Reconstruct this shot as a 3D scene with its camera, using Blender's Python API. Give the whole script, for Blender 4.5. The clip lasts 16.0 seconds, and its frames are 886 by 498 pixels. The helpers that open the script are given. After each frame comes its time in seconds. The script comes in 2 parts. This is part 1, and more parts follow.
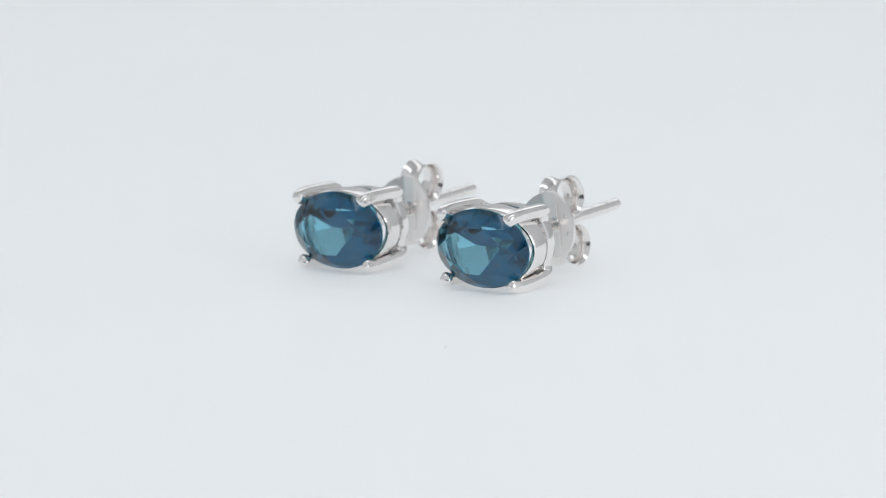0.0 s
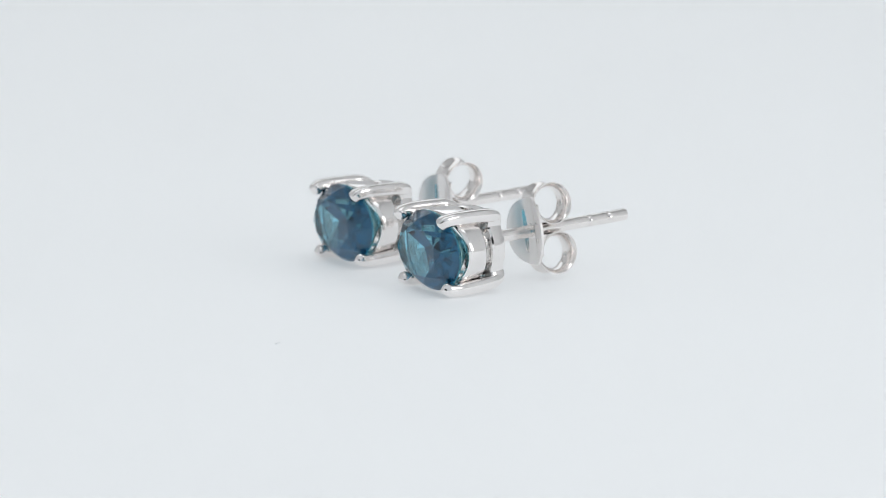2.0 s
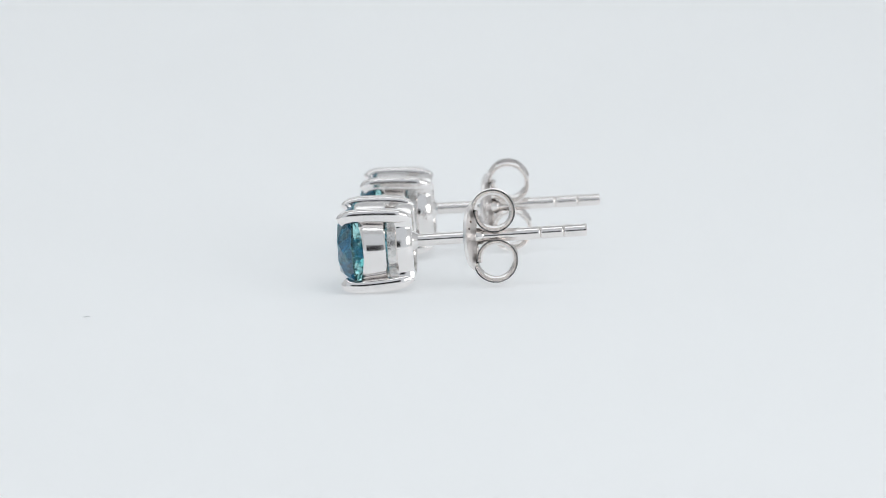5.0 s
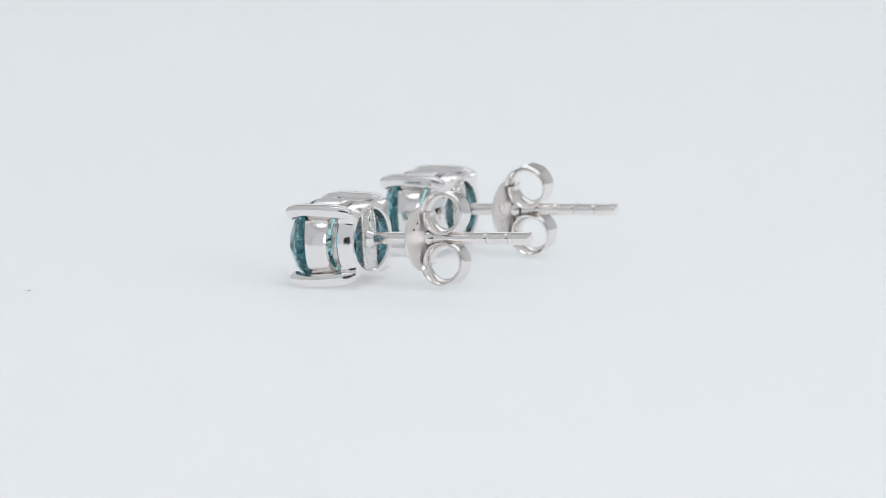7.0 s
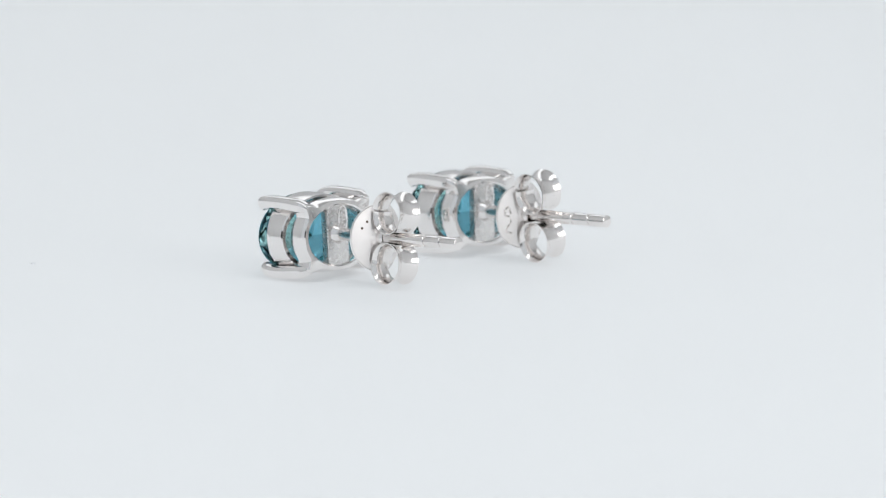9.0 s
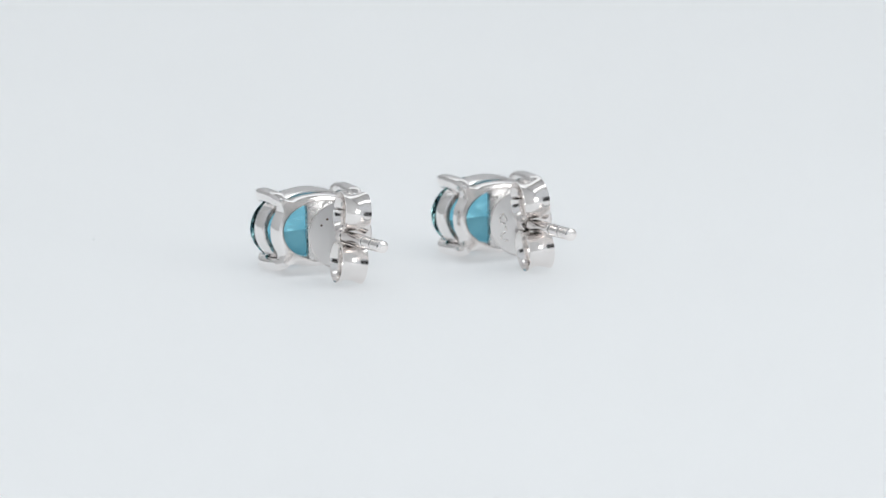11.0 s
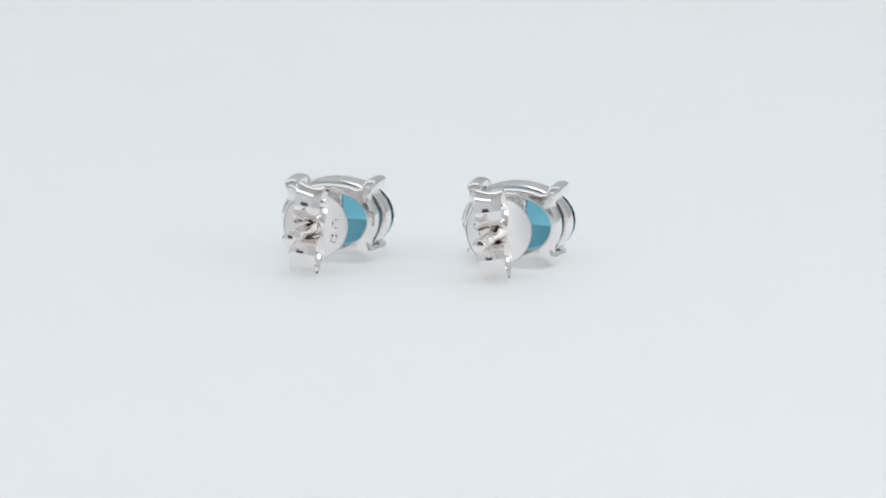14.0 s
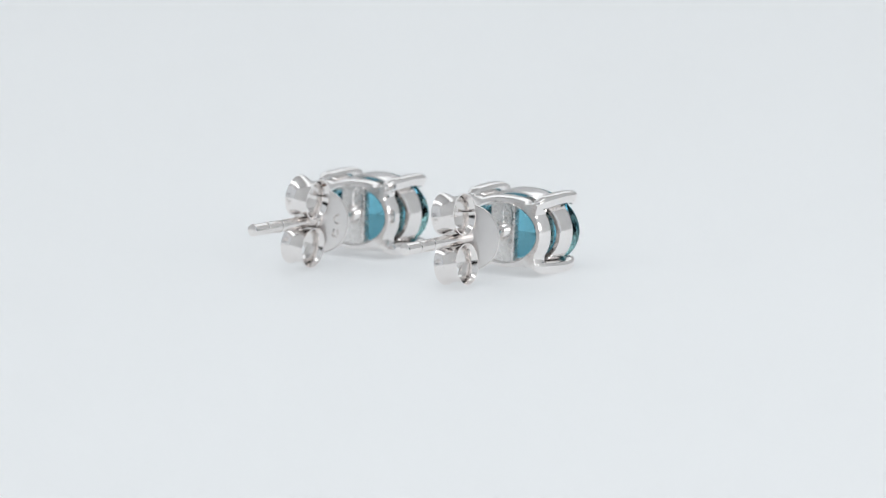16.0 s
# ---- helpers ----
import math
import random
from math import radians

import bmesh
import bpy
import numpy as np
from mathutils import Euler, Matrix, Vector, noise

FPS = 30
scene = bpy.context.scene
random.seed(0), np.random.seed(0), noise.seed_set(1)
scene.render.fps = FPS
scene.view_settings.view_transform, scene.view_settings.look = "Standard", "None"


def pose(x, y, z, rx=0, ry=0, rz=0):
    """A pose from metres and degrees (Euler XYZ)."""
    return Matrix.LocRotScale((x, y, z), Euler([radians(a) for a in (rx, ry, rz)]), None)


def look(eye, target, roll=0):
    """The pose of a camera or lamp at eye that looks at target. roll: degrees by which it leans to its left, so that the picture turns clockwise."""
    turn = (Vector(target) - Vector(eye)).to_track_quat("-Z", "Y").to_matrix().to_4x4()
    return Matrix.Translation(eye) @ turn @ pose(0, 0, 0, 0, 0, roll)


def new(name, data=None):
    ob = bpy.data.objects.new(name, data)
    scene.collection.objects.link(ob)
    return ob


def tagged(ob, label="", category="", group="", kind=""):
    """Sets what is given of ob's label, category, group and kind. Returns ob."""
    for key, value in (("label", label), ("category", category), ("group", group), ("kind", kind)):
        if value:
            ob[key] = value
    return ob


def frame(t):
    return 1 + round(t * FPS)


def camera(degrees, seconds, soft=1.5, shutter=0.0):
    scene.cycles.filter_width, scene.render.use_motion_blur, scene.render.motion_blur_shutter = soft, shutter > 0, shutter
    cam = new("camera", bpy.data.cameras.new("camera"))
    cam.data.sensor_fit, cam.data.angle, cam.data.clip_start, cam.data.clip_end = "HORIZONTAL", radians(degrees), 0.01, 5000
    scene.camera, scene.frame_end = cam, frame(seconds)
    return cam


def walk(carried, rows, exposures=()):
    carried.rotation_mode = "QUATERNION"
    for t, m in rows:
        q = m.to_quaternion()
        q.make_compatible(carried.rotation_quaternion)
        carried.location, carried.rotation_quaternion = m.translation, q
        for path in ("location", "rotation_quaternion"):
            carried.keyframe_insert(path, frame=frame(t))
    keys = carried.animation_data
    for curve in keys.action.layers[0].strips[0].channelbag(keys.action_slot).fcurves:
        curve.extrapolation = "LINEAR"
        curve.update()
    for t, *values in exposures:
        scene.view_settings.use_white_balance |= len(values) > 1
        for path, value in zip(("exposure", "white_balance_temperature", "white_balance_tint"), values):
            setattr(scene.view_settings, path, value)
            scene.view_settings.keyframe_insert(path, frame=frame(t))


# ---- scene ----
MM = 0.001

# camera: a still macro lens looking slightly down at the turntable
cam = camera(11.194, 16.0, soft=0.8)
EYE = (0.000456, -0.274638, 0.048897)
TILT = radians(9.849)
AIM = (EYE[0], EYE[1] + math.cos(TILT), EYE[2] - math.sin(TILT))
cam.data.dof.use_dof, cam.data.dof.focus_distance, cam.data.dof.aperture_fstop = True, 0.268, 68.0
walk(cam, [(0.0, look(EYE, AIM, -1.112)), (16.0, look(EYE, AIM, -1.112))])


# ---- light: a white photo tent with diffused lamps in its roof ----
world = bpy.data.worlds.new("room")
scene.world = world
world.use_nodes = True
world.node_tree.nodes["Background"].inputs["Color"].default_value = (0.60, 0.64, 0.68, 1)
world.node_tree.nodes["Background"].inputs["Strength"].default_value = 0.95
scene.view_settings.exposure = 0.0


def area_lamp(name, at, target, sx, sy, watts, colour):
    data = bpy.data.lights.new(name, "AREA")
    data.shape, data.size, data.size_y, data.energy, data.color = "RECTANGLE", sx, sy, watts, colour
    ob = new(name, data)
    ob.matrix_world = look(at, target)
    return ob


COOL = (0.955, 0.985, 1.0)
area_lamp("roof_lamp", (0.0, -0.08, 0.385), (0.0, -0.08, 0.0), 0.40, 0.07, 0.177, COOL)
# Unseen lamp, added at the rear to brighten the stones from behind.
area_lamp("rear_fill_lamp", (0.0, 0.285, 0.20), (0.0, 0.0, 0.02), 0.44, 0.14, 0.160, COOL)

area_lamp("front_softbox", (0.20, -0.20, 0.09), (0.0, 0.0, 0.005), 0.10, 0.10, 0.105, (1.0, 0.985, 0.965))


# ---- materials ----
def material(name):
    m = bpy.data.materials.new(name)
    m.use_nodes = True
    return m, m.node_tree.nodes, m.node_tree.links, m.node_tree.nodes["Principled BSDF"]


def noise_node(nodes, links, scale, detail=4.0, rough=0.55):
    co = nodes.new("ShaderNodeTexCoord")
    n = nodes.new("ShaderNodeTexNoise")
    n.inputs["Scale"].default_value, n.inputs["Detail"].default_value, n.inputs["Roughness"].default_value = scale, detail, rough
    links.new(co.outputs["Object"], n.inputs["Vector"])
    return n


def ramp_node(nodes, links, source, low, high, a=0.35, b=0.65):
    r = nodes.new("ShaderNodeValToRGB")
    r.color_ramp.elements[0].position, r.color_ramp.elements[1].position = a, b
    r.color_ramp.elements[0].color, r.color_ramp.elements[1].color = low, high
    links.new(source, r.inputs["Fac"])
    return r


def grey(v):
    return (v, v, v, 1)


def metal(name, tone, rough, wear, bump, grain=420.0):
    """Polished silver: soft wear in the gloss at two scales and faint polishing waves."""
    m, nodes, links, p = material(name)
    p.inputs["Metallic"].default_value = 1.0
    big = noise_node(nodes, links, 420.0, 3.0)
    fine = noise_node(nodes, links, 3600.0, 5.0, 0.65)
    tint = ramp_node(nodes, links, big.outputs["Fac"], (*[c * 0.965 for c in tone], 1), (*tone, 1))
    links.new(tint.outputs["Color"], p.inputs["Base Color"])
    gloss = ramp_node(nodes, links, fine.outputs["Fac"], grey(rough), grey(rough + wear), 0.4, 0.75)
    links.new(gloss.outputs["Color"], p.inputs["Roughness"])
    waves = noise_node(nodes, links, grain, 4.0)
    b = nodes.new("ShaderNodeBump")
    b.inputs["Strength"].default_value, b.inputs["Distance"].default_value = bump, 0.00003
    links.new(waves.outputs["Fac"], b.inputs["Height"])
    links.new(b.outputs["Normal"], p.inputs["Normal"])
    return m


SILVER = metal("polished_silver", (0.93, 0.90, 0.885), 0.12, 0.08, 0.7)
SATIN = metal("satin_silver", (0.93, 0.90, 0.885), 0.38, 0.08, 0.30, 2600.0)
CAST = metal("cast_silver", (0.80, 0.78, 0.765), 0.22, 0.20, 1.0, 5200.0)
SILVER_CLASP = metal("pressed_silver", (0.915, 0.88, 0.86), 0.14, 0.10, 0.5)


def crown_material():
    """The stone's polished face: clear, faintly coloured, with plain white reflections."""
    m, nodes, links, p = material("blue_topaz_face")
    p.inputs["Base Color"].default_value = (0.080, 0.325, 0.52, 1)
    p.inputs["Transmission Weight"].default_value = 1.0
    p.inputs["IOR"].default_value = 1.62
    fine = noise_node(nodes, links, 2500.0, 3.0)
    gloss = ramp_node(nodes, links, fine.outputs["Fac"], grey(0.0), grey(0.02), 0.45, 0.8)
    links.new(gloss.outputs["Color"], p.inputs["Roughness"])
    return m


def pavilion_material():
    """The stone's underside: light that turns back inside goes a longer way through the blue than light that leaves."""
    m, nodes, links, p = material("blue_topaz_underside")
    fine = noise_node(nodes, links, 2500.0, 3.0)
    gloss = ramp_node(nodes, links, fine.outputs["Fac"], grey(0.0), grey(0.02), 0.45, 0.8)
    passed, turned_back = nodes.new("ShaderNodeBsdfRefraction"), nodes.new("ShaderNodeBsdfGlossy")
    passed.inputs["Color"].default_value = (0.74, 1.0, 1.0, 1)
    turned_back.inputs["Color"].default_value = (0.35, 0.54, 0.61, 1)
    passed.inputs["IOR"].default_value = 1.62
    share = nodes.new("ShaderNodeFresnel")
    share.inputs["IOR"].default_value = 1.62
    mix = nodes.new("ShaderNodeMixShader")
    for shader in (passed, turned_back):
        links.new(gloss.outputs["Color"], shader.inputs["Roughness"])
    links.new(share.outputs["Fac"], mix.inputs[0])
    links.new(passed.outputs["BSDF"], mix.inputs[1])
    links.new(turned_back.outputs["BSDF"], mix.inputs[2])
    links.new(mix.outputs["Shader"], nodes["Material Output"].inputs["Surface"])
    nodes.remove(p)
    return m


TOPAZ, TOPAZ_UNDER = crown_material(), pavilion_material()


def white_material(name, low, high, rough, scale, bump):
    m, nodes, links, p = material(name)
    n = noise_node(nodes, links, scale, 5.0)
    c = ramp_node(nodes, links, n.outputs["Fac"], low, high)
    links.new(c.outputs["Color"], p.inputs["Base Color"])
    p.inputs["Roughness"].default_value = rough
    f = noise_node(nodes, links, scale * 30, 4.0)
    b = nodes.new("ShaderNodeBump")
    b.inputs["Strength"].default_value, b.inputs["Distance"].default_value = bump, 0.00002
    links.new(f.outputs["Fac"], b.inputs["Height"])
    links.new(b.outputs["Normal"], p.inputs["Normal"])
    return m


def glow_disc_material():
    """White acrylic with an even glow added to weaken the shadows under the earrings."""
    m = white_material("white_acrylic_added_glow", (0.80, 0.805, 0.81, 1), (0.815, 0.82, 0.825, 1), 0.6, 25.0, 0.1)
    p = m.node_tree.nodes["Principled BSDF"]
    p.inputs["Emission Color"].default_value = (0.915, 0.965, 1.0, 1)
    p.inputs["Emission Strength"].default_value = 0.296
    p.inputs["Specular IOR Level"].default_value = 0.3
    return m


GLOW_WHITE = glow_disc_material()
DISC_WHITE = white_material("matt_white_acrylic", (0.80, 0.805, 0.81, 1), (0.815, 0.82, 0.825, 1), 0.55, 25.0, 0.1)
TENT_WHITE = white_material("white_tent_cloth", (0.86, 0.86, 0.86, 1), (0.90, 0.90, 0.90, 1), 0.9, 60.0, 0.4)
BLACK_CLOTH = white_material("black_cloth", (0.018, 0.018, 0.02, 1), (0.03, 0.03, 0.032, 1), 0.9, 60.0, 0.4)
DUST = white_material("grey_lint", (0.40, 0.40, 0.40, 1), (0.52, 0.52, 0.52, 1), 0.9, 3000.0, 0.2)
TARNISH_AND_PIT = white_material("tarnish_and_pit_brown", (0.10, 0.055, 0.035, 1), (0.2, 0.11, 0.07, 1), 0.5, 3000.0, 0.2)


# ---- mesh helpers (millimetres in, metres out) ----
def finish(name, bm, mat, parent=None, label="", smooth=35.0):
    bmesh.ops.recalc_face_normals(bm, faces=bm.faces)
    me = bpy.data.meshes.new(name)
    bm.to_mesh(me)
    bm.free()
    if smooth:
        me.shade_smooth()
        me.set_sharp_from_angle(angle=radians(smooth))
    me.materials.append(mat)
    ob = new(name, me)
    if parent:
        ob.parent = parent
    return tagged(ob, label)


def part(name, bm, mat, parent, label="", smooth=35.0):
    bmesh.ops.scale(bm, vec=(MM, MM, MM), verts=bm.verts)
    return finish(name, bm, mat, parent, label, smooth)


def grid_faces(bm, rings, close_u=True, close_v=True):
    """Quads between successive rings of vertices."""
    n, k = len(rings), len(rings[0])
    for i in range(n if close_v else n - 1):
        a, b = rings[i], rings[(i + 1) % n]
        for j in range(k if close_u else k - 1):
            q = (j + 1) % k
            bm.faces.new((a[j], a[q], b[q], b[j]))


def oval_ring(profile, steps=96, square=2.0, lug=0.0):
    """A ring round the y axis: profile is a closed loop of (a, b, y), the half-axes and depth; a fourth 1 keeps that line a plain oval."""
    bm = bmesh.new()
    rings = []
    for i in range(steps):
        t = 2 * math.pi * i / steps
        c, d = math.cos(t), math.sin(t)
        k = (abs(c) ** square + abs(d) ** square) ** (-1 / square)
        k *= 1 + lug * math.exp(-((math.atan2(abs(d), abs(c)) - 0.80) / 0.13) ** 2)
        rings.append([bm.verts.new((e[0] * c * k, e[2], e[1] * d * k) if len(e) == 3 else (e[0] * c, e[2], e[1] * d)) for e in profile])
    grid_faces(bm, rings)
    return bm


def spline(points, steps):
    """A smooth run through the points (Catmull-Rom)."""
    p = [Vector(q) for q in points]
    p = [p[0] * 2 - p[1]] + p + [p[-1] * 2 - p[-2]]
    out = []
    for i in range(1, len(p) - 2):
        for k in range(steps):
            t = k / steps
            out.append(0.5 * (2 * p[i] + (p[i + 1] - p[i - 1]) * t + (2 * p[i - 1] - 5 * p[i] + 4 * p[i + 1] - p[i + 2]) * t * t
                              + (3 * p[i] - p[i - 1] - 3 * p[i + 1] + p[i + 2]) * t ** 3))
    return out + [p[-2]]


def rod(path, radii, sides=20, dome=0.6, side=Vector((1, 0, 0)), square=2.0):
    """A bar along a path with domed ends; square above 2 gives it flatter faces."""
    bm = bmesh.new()
    path = [Vector(q) for q in path]
    n = len(path)
    rings = []

    def ring(c, tangent, r):
        u = (side - tangent * side.dot(tangent)).normalized()
        v = tangent.cross(u)
        row = []
        for k in range(sides):
            p, q = math.cos(2 * math.pi * k / sides), math.sin(2 * math.pi * k / sides)
            e = r * (abs(p) ** square + abs(q) ** square) ** (-1 / square)
            row.append(bm.verts.new(c + u * p * e + v * q * e))
        rings.append(row)

    for i, c in enumerate(path):
        tangent = (path[min(i + 1, n - 1)] - path[max(i - 1, 0)]).normalized()
        r = radii(i / (n - 1))
        if i == 0:
            for a in (80, 60, 40, 20):
                ring(c - tangent * r * dome * math.sin(radians(a)), tangent, r * math.cos(radians(a)))
        ring(c, tangent, r)
        if i == n - 1:
            for a in (20, 40, 60, 80):
                ring(c + tangent * r * dome * math.sin(radians(a)), tangent, r * math.cos(radians(a)))
    grid_faces(bm, rings, True, False)
    bm.faces.new(rings[0])
    bm.faces.new(rings[-1])
    return bm


def strip(path, width, thick, flare=0.0, crosswise=11):
    """A bent metal band: path in the y-z plane, width along x, its edges curled outwards by flare."""
    bm = bmesh.new()
    n = len(path)
    rings = []
    for i, (y, z) in enumerate(path):
        y0, z0 = path[max(i - 1, 0)]
        y1, z1 = path[min(i + 1, n - 1)]
        ty, tz = y1 - y0, z1 - z0
        d = math.hypot(ty, tz)
        ny, nz = -tz / d, ty / d
        w = width(i / (n - 1))
        outer, inner = [], []
        for k in range(crosswise):
            e = 2 * k / (crosswise - 1) - 1
            lift = flare * e * e
            t = thick * (0.5 if abs(e) < 0.99 else 0.28)
            outer.append(bm.verts.new((e * w / 2, y + ny * (lift + t), z + nz * (lift + t))))
            inner.append(bm.verts.new((e * w / 2, y + ny * (lift - t), z + nz * (lift - t))))
        rings.append(outer + inner[::-1])
    grid_faces(bm, rings, True, False)
    bm.faces.new(rings[0])
    bm.faces.new(rings[-1])
    return bm


def block(x0, x1, y0, y1, z0, z1, bevel=0.0, segments=2):
    bm = bmesh.new()
    bmesh.ops.create_cube(bm, size=1.0)
    for v in bm.verts:
        v.co = Vector(((x0 + x1) / 2 + v.co.x * (x1 - x0), (y0 + y1) / 2 + v.co.y * (y1 - y0), (z0 + z1) / 2 + v.co.z * (z1 - z0)))
    if bevel:
        bmesh.ops.bevel(bm, geom=list(bm.edges), offset=bevel, segments=segments, affect="EDGES", profile=0.5)
    return bm


# ---- the tent, its floor and the turntable ----
def slab(name, x0, x1, y0, y1, z0, z1, label, category, mat=TENT_WHITE):
    ob = finish(name, block(x0, x1, y0, y1, z0, z1, 0.002), mat)
    return tagged(ob, label, category, kind="structure")


slab("floor", -0.60, 0.60, -0.60, 0.40, -0.060, -0.030, "white studio table top under the photo tent", "floor")
slab("ceiling", -0.26, 0.26, -0.246, 0.306, 0.400, 0.406, "white cloth roof of a photo tent", "ceiling")
slab("wall_west", -0.266, -0.26, -0.246, 0.306, -0.030, 0.406, "white cloth side wall of a photo tent", "wall")
slab("wall_east", 0.26, 0.266, -0.246, 0.306, -0.030, 0.406, "white cloth side wall of a photo tent", "wall")
# Unseen panel, added so that silver and stones have something dark to reflect.
slab("reflection_panel", -0.150, 0.060, -0.326, -0.32, -0.030, 0.120, "black cloth panel added behind the camera for dark reflections", "wall", BLACK_CLOTH)
slab("wall_north", -0.266, 0.266, 0.306, 0.312, -0.030, 0.406, "white cloth back wall of a photo tent", "wall")


def turntable():
    top = tagged(new("turntable"), "round matt white rotating display turntable", "turntable")
    bm = bmesh.new()
    profile = [(0.0, 0.0), (60, 0.0), (120, 0.0), (203.6, 0.0), (204.7, -0.4), (205, -1.2), (205, -6.0), (204.4, -7.0), (120, -7.0), (0, -7.0)]
    rings = []
    for i in range(160):
        t = 2 * math.pi * i / 160
        rings.append([bm.verts.new((r * math.cos(t), r * math.sin(t), z)) for r, z in profile])
    grid_faces(bm, rings, False, True)
    bmesh.ops.remove_doubles(bm, verts=bm.verts, dist=0.01)
    part("disc", bm, GLOW_WHITE, top, "white acrylic disc with an added even glow")
    bm = bmesh.new()
    bmesh.ops.create_cone(bm, cap_ends=True, segments=64, radius1=90, radius2=80, depth=23, matrix=Matrix.Translation((0, 0, -18.5)))
    part("base", bm, DISC_WHITE, top)
    return top


TABLE = turntable()


def lint():
    """A short bent fibre lying on the turntable."""
    ob = part("lint", rod(spline([(-0.21, 0.04, 0.03), (-0.07, -0.02, 0.035), (0.08, 0.02, 0.04), (0.20, -0.03, 0.03)], 4), lambda t: 0.022 - 0.014 * abs(t - 0.5), 8), DUST, None)
    return tagged(ob, "tiny grey fibre lying on white turntable", "lint")


LINT = lint()


# ---- the earrings ----
AXIS = 2.58      # height of the post's line over the table, at the stone's face
BASKET = 2.52    # height of the setting's middle
STONE = (3.45, 2.42)


def lift(bm, z=AXIS):
    bmesh.ops.translate(bm, vec=(0, 0, z), verts=bm.verts)
    return bm


def gemstone():
    """An oval mixed brilliant: table, star, kite and break facets, girdle, pavilion mains."""
    a, b = STONE
    pts = []

    def ring(n, turn, r, y):
        for k in range(n):
            t = 2 * math.pi * (k + turn) / n
            pts.append((a * r * math.cos(t), y, b * r * math.sin(t)))

    girdle = 0.97
    ring(8, 0.5, 0.63, girdle - 0.98)
    ring(8, 0.0, 0.83, girdle - 0.64)
    ring(32, 0.0, 1.0, girdle - 0.06)
    ring(32, 0.0, 1.0, girdle + 0.06)
    ring(16, 0.5, 0.88, girdle + 0.42)
    ring(8, 0.0, 0.50, girdle + 1.30)
    pts.extend([(0.27 * a, girdle + 2.12, 0.0), (-0.27 * a, girdle + 2.12, 0.0)])
    bm = bmesh.new()
    verts = [bm.verts.new(p) for p in pts]
    bmesh.ops.convex_hull(bm, input=verts)
    bmesh.ops.delete(bm, geom=[v for v in bm.verts if not v.link_faces], context="VERTS")
    bmesh.ops.dissolve_limit(bm, angle_limit=radians(2.0), verts=bm.verts, edges=bm.edges)
    for f in bm.faces:
        f.material_index = 1 if f.calc_center_median().y > girdle else 0
    return lift(bm, BASKET)


PRONG_PATH = [(2.40, 4.18, 1.88), (2.51, 3.5, 2.03), (2.55, 2.4, 2.11), (2.58, 1.5, 2.14), (2.57, 0.95, 2.12), (2.51, 0.58, 2.05), (2.41, 0.40, 1.92)]


def scroll_path(up):
    pts = [(8.20, 0.0), (8.20, 0.45 * up)]
    for k in range(0, 31):
        t = k / 30
        ang = radians(185 - 372 * t)
        r = 1.06 - 0.26 * max(0.0, t - 0.55) / 0.45
        pts.append((9.26 + r * math.cos(ang), up * (1.46 + r * math.sin(ang))))
    return pts


def wing_y(x):
    """Depth of the clasp's wings, bowed towards the stone and curling back at the rim."""
    e = max(0.0, abs(x) - 0.45)
    return 8.20 - 0.50 * e + 0.08 * e * e


def clasp_plate():
    """Round plate of the clasp, its two wings bent a little towards the stone, pierced for the post."""
    bm = bmesh.new()
    for off in (0.0, -0.16):
        rings = []
        for r in (0.40, 0.6, 0.9, 1.2, 1.55, 1.82, 1.97, 2.02):
            row = []
            for k in range(64):
                t = 2 * math.pi * k / 64
                x, z = r * math.cos(t), r * math.sin(t) * 1.03
                y = wing_y(x) - 0.02 * z * z + (0.05 if r > 2.0 else 0.0) + off
                row.append(bm.verts.new((x, y, z)))
            rings.append(row)
        grid_faces(bm, rings, True, False)
        if off == 0.0:
            first = (rings[0], rings[-1])
        else:
            for p, q in zip(first, (rings[0], rings[-1])):
                for k in range(64):
                    bm.faces.new((p[k], p[(k + 1) % 64], q[(k + 1) % 64], q[k]))
    return lift(bm)


def mark(cx, cz, w, h, y, turn=0.0):
    """One stamped stroke, a small raised bar."""
    bm = block(-w / 2, w / 2, -0.05, 0.05, -h / 2, h / 2, 0.04, 2)
    bmesh.ops.rotate(bm, verts=bm.verts, cent=(0, 0, 0), matrix=Matrix.Rotation(radians(turn), 3, "Y"))
    bmesh.ops.translate(bm, vec=(cx, y, cz + AXIS), verts=bm.verts)
    return bm


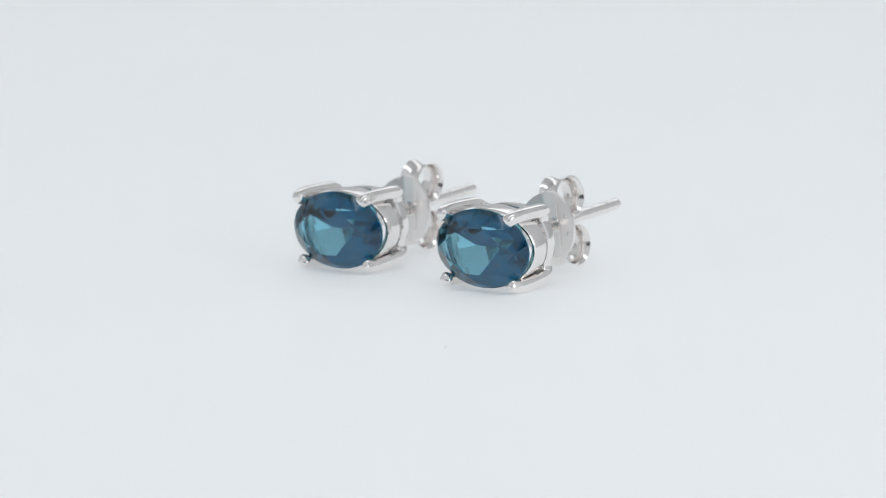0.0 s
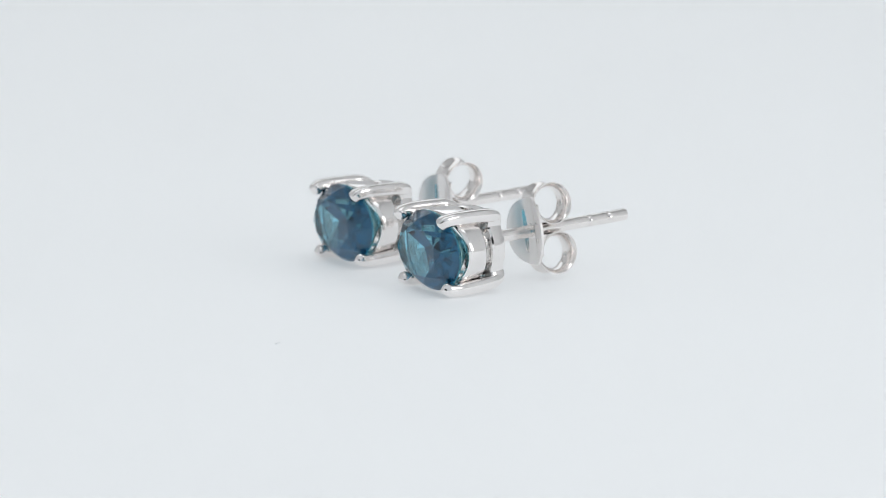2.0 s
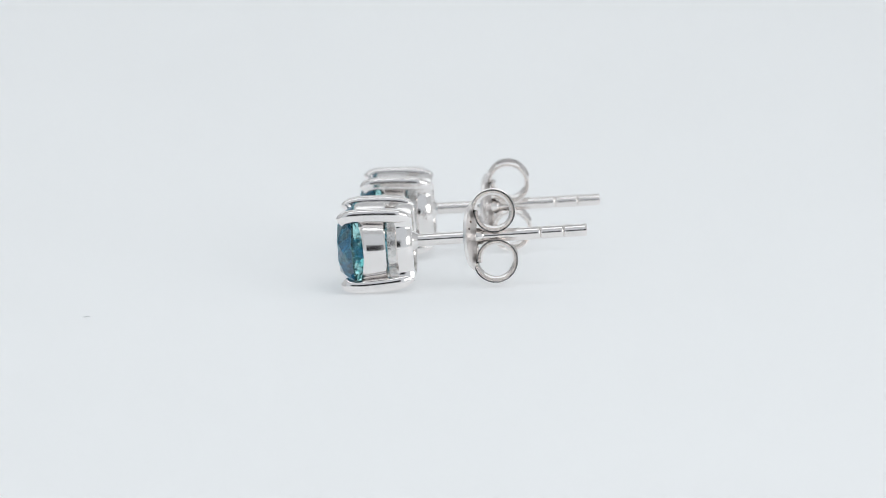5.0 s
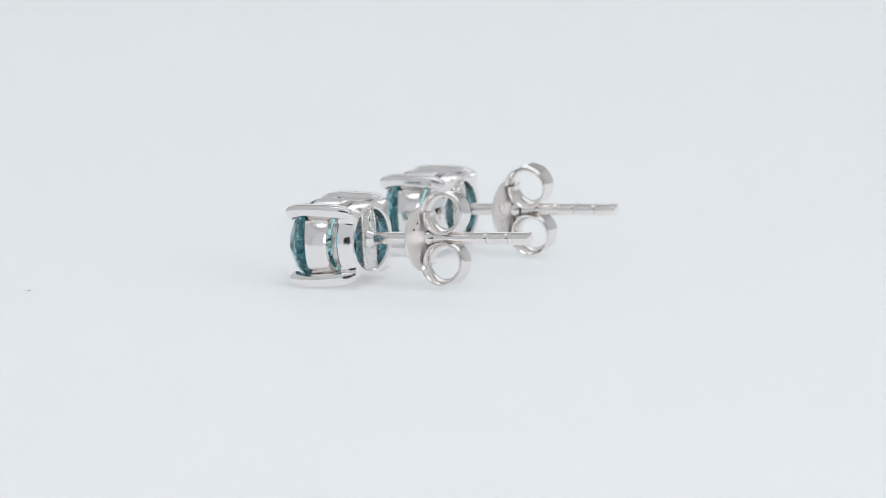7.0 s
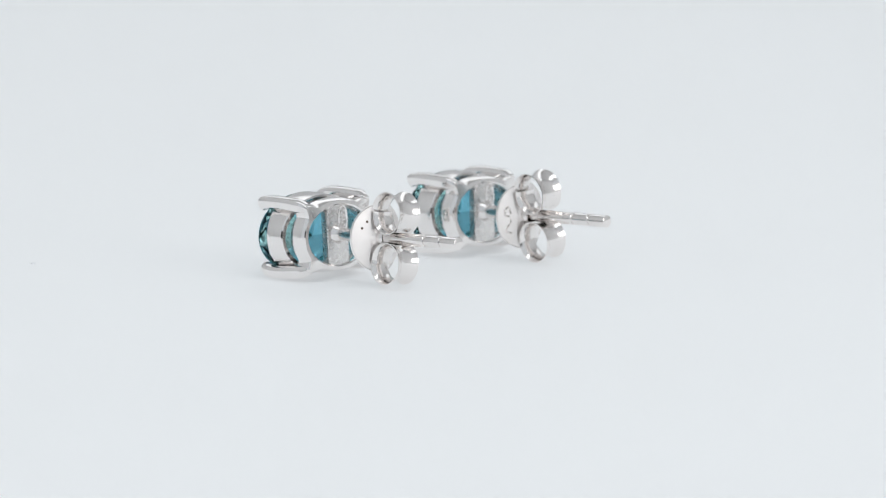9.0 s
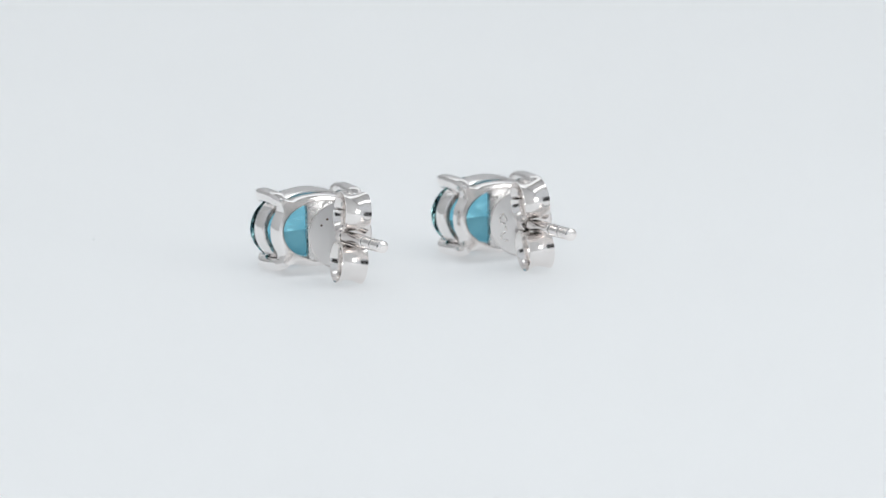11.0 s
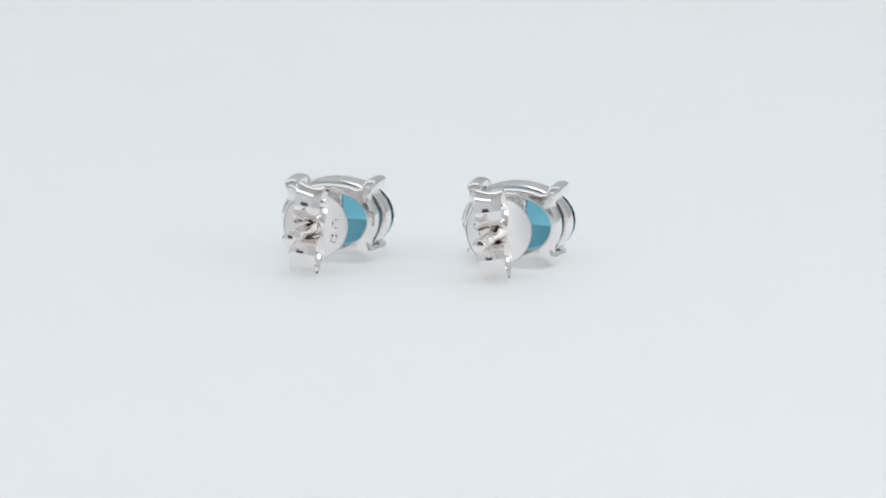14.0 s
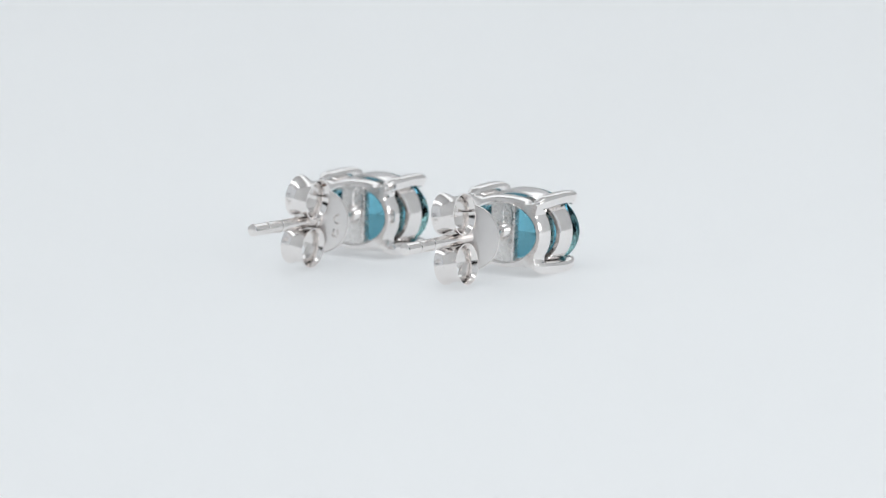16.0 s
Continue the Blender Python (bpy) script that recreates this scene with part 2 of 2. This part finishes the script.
def earring(label, marks, stain, slide, aside, lean):
    top = tagged(new("stud_earring"), label, "earring", "pair of stud earrings")
    stone = part("gemstone", gemstone(), TOPAZ, top, "faceted oval deep blue topaz", smooth=0)
    stone.data.materials.append(TOPAZ_UNDER)
    a, b = 3.46, 2.47
    band = oval_ring([(a - 0.60, b - 0.60, 2.05), (a - 0.20, b - 0.20, 1.62), (a - 0.07, b - 0.07, 1.60), (a - 0.01, b - 0.01, 1.70), (a + 0.01, b + 0.01, 1.95),
                                         (a - 0.05, b - 0.05, 2.5), (a - 0.10, b - 0.10, 2.84), (a - 0.18, b - 0.18, 2.92), (a - 0.42, b - 0.42, 2.92), (a - 0.5, b - 0.5, 2.82)])
    for v in band.verts:
        if v.co.y < 2.0:
            v.co.y -= 0.60 * min(1.0, (v.co.z / b) ** 2)
    part("gallery_band", lift(band, BASKET), SILVER, top)
    a, b = 3.06, 2.26
    base = part("base_band", lift(oval_ring([(a - 0.38, b - 0.38, 3.54), (a - 0.08, b - 0.08, 3.50), (a, b, 3.60), (a - 0.03, b - 0.02, 4.0), (a - 0.16, b - 0.08, 4.36), (a - 0.26, b - 0.16, 4.48),
                                             (a - 0.46, b - 0.34, 4.50, 1), (a - 0.58, b - 0.44, 4.40, 1), (a - 0.60, b - 0.46, 4.0, 1)], 160, 2.2, 0.25), BASKET), SILVER, top)
    bar = part("cross_bar", lift(block(-0.88, 0.88, 3.74, 4.36, -1.95, 1.95, 0.14, 3), BASKET), CAST, base)
    sleeve = oval_ring([(a - 0.42, b - 0.42, 3.20), (a - 0.50, b - 0.50, 3.16), (a - 0.62, b - 0.62, 3.22), (a - 0.62, b - 0.62, 3.85), (a - 0.42, b - 0.42, 3.85)], 96, 2.4)
    for v in sleeve.verts:
        if v.co.y < 3.5:
            v.co.y -= 0.65 * min(1.0, -v.co.x) if v.co.x < 0 else 0.20 * min(1.0, v.co.x)
    part("inner_sleeve", lift(sleeve, BASKET), CAST, base)
    cartouche = lift(oval_ring([(0.26, 0.66, 4.34), (0.31, 0.71, 4.42), (0.38, 0.78, 4.42), (0.41, 0.81, 4.34)], 40), BASKET + 0.98)
    bmesh.ops.translate(cartouche, vec=(-0.38, 0, 0), verts=cartouche.verts)
    part("cartouche", cartouche, SILVER, base, "stamped oval cartouche")
    for k in range(7):
        part("stamped_mark", mark(-0.47 + 0.18 * (k % 2), 1.42 - 0.15 * k, 0.16, 0.11, 4.36, 40 * (k % 3) - 30), SILVER, base)
    for sx in (1, -1):
        for sz in (1, -1):
            path = spline([(sx * x, y, sz * z) for x, y, z in PRONG_PATH], 6)
            part("prong", lift(rod(path, lambda t: (0.43 - 0.05 * t) * min(1.0, 0.72 + 2.2 * t), 28, 0.6, square=3.0), BASKET), SILVER, top)
    ys = sorted({round(4.1 + 0.2 * k, 2) for k in range(54)} | {12.0, 12.06, 12.12, 12.18, 13.4, 13.46, 13.52, 13.58, 14.84})
    notch = [i / (len(ys) - 1) for i, y in enumerate(ys) if y in (12.06, 12.12, 13.46, 13.52)]
    post = rod([(0, y, 0) for y in ys], lambda t: 0.35 if any(abs(t - q) < 1e-6 for q in notch) else 0.385, 32, 0.16)
    part("post", lift(post), SILVER_CLASP, top)
    part("solder_collar", lift(oval_ring([(0.38, 0.38, 4.28), (0.66, 0.66, 4.32), (0.56, 0.56, 4.50), (0.42, 0.42, 4.72), (0.38, 0.38, 4.72)], 40)), SILVER, top)
    plate = part("clasp", clasp_plate(), SATIN, top, "butterfly clasp with two curled scrolls")
    plate.matrix_basis = pose(aside * MM, slide * MM, AXIS * MM, 0, lean, 0) @ pose(0, 0, -AXIS * MM)
    for up in (1, -1):
        bm = strip(scroll_path(up), lambda t: 1.25 + 0.36 * min(1.0, t * 2.6), 0.15, 0.25 * up)
        part("scroll", lift(bm), SILVER_CLASP, plate)
    part("sleeve", lift(oval_ring([(0.39, 0.39, 8.02), (0.52, 0.52, 8.05), (0.50, 0.50, 8.45), (0.43, 0.43, 8.62), (0.39, 0.39, 8.62)], 36)), SILVER_CLASP, plate)
    for x, z, w, h, turn in marks:
        part("stamped_mark", mark(x, z * 1.25 - 0.08, w * 1.12, h * 1.15, wing_y(x), turn), SILVER_CLASP, plate)
    for x, z, w, hh in ((1.34, 0.46, 0.30, 0.12), (1.20, 0.62, 0.12, 0.26), (1.40, -0.46, 0.28, 0.12), (1.28, -0.62, 0.12, 0.26)) if stain else []:
        part("stamped_mark", mark(x, z, w, hh, wing_y(x) - 0.16, 10), SILVER_CLASP, plate)
    # The pits aren't sunk in: brown colour stands in for the shade inside.
    for x, z in PITS if stain else []:
        part("pit", mark(x, z, 0.13, 0.13, wing_y(x) - 0.01, 45), TARNISH_AND_PIT, plate, "casting pit, its inner shade put in as dark brown")
    if stain:
        bm = bmesh.new()
        bmesh.ops.create_icosphere(bm, subdivisions=2, radius=0.12, matrix=Matrix.Translation((-0.80, 8.84, AXIS + 2.42)) @ Matrix.Diagonal((1, 1.5, 0.6, 1)))
        part("tarnish_spot", bm, TARNISH_AND_PIT, plate, "small brown tarnish spot")
    return top


MARKS_FAR = [(1.30, 0.62, 0.34, 0.11, 20), (1.12, 0.42, 0.11, 0.34, 10), (1.44, 0.42, 0.11, 0.30, -10), (1.30, 0.20, 0.36, 0.11, -15), (1.16, -0.06, 0.11, 0.30, 0),
             (1.34, -0.30, 0.34, 0.11, 25), (1.46, -0.50, 0.11, 0.28, 10), (1.22, -0.66, 0.30, 0.11, -20)]
MARKS_NEAR = [(-1.30, 0.48, 0.30, 0.11, 10), (-1.14, 0.28, 0.11, 0.28, 15), (-1.32, 0.08, 0.32, 0.11, -10), (-1.16, -0.42, 0.12, 0.44, -8), (-1.42, -0.38, 0.11, 0.38, 12), (-1.30, -0.62, 0.24, 0.11, 0)]
PITS = [(1.02, 0.95), (1.32, 0.55)]
FAR = earring("silver stud earring with oval deep blue topaz lying on white turntable", MARKS_FAR, False, -0.06, 0.15, 6.0)
NEAR = earring("silver stud earring with blue topaz and tarnish spot on clasp", MARKS_NEAR, True, 0.05, 0.0, -6.0)


# ---- the turn of the table and of all that lies on it ----
def motions():
    times = [0.25 * k for k in range(65)]

    wobble = ((0.0, 0.0), (2.0, 0.075), (4.0, 0.188), (6.5, 0.224), (9.0, 0.20), (11.5, 0.02), (13.75, 0.01), (16.0, -0.085))

    def bob(t):
        """The table's slight rise and fall on its bearing, in millimetres."""
        for (t0, z0), (t1, z1) in zip(wobble, wobble[1:]):
            if t <= t1:
                k = (t - t0) / (t1 - t0)
                return z0 + (z1 - z0) * (0.5 * k + 0.5 * k * k * (3 - 2 * k))
        return wobble[-1][1]

    def turned(t):
        return pose(0, 0, bob(t) * MM, 0, 0, -(11.054 * t + 0.757 * (t - 8.0) ** 2 / 64.0))

    rests = ((TABLE, pose(0, 0, 0)),
             (LINT, pose(0.00080, -0.0254, 0, 0, 0, 80)),
             (FAR, pose(-0.006418, -0.000943, 0, 0, 0, -36.43) @ pose(0, 0, 0, 2.45) @ pose(0, 0, 0, 0, -2.0)),
             (NEAR, pose(0.002446, -0.008511, 0, 0, 0, -36.82) @ pose(0, 0, 0, 2.82) @ pose(0, 0, 0, 0, -0.4)))
    for thing, rest in rests:
        walk(thing, [(t, turned(t) @ rest) for t in times])


motions()
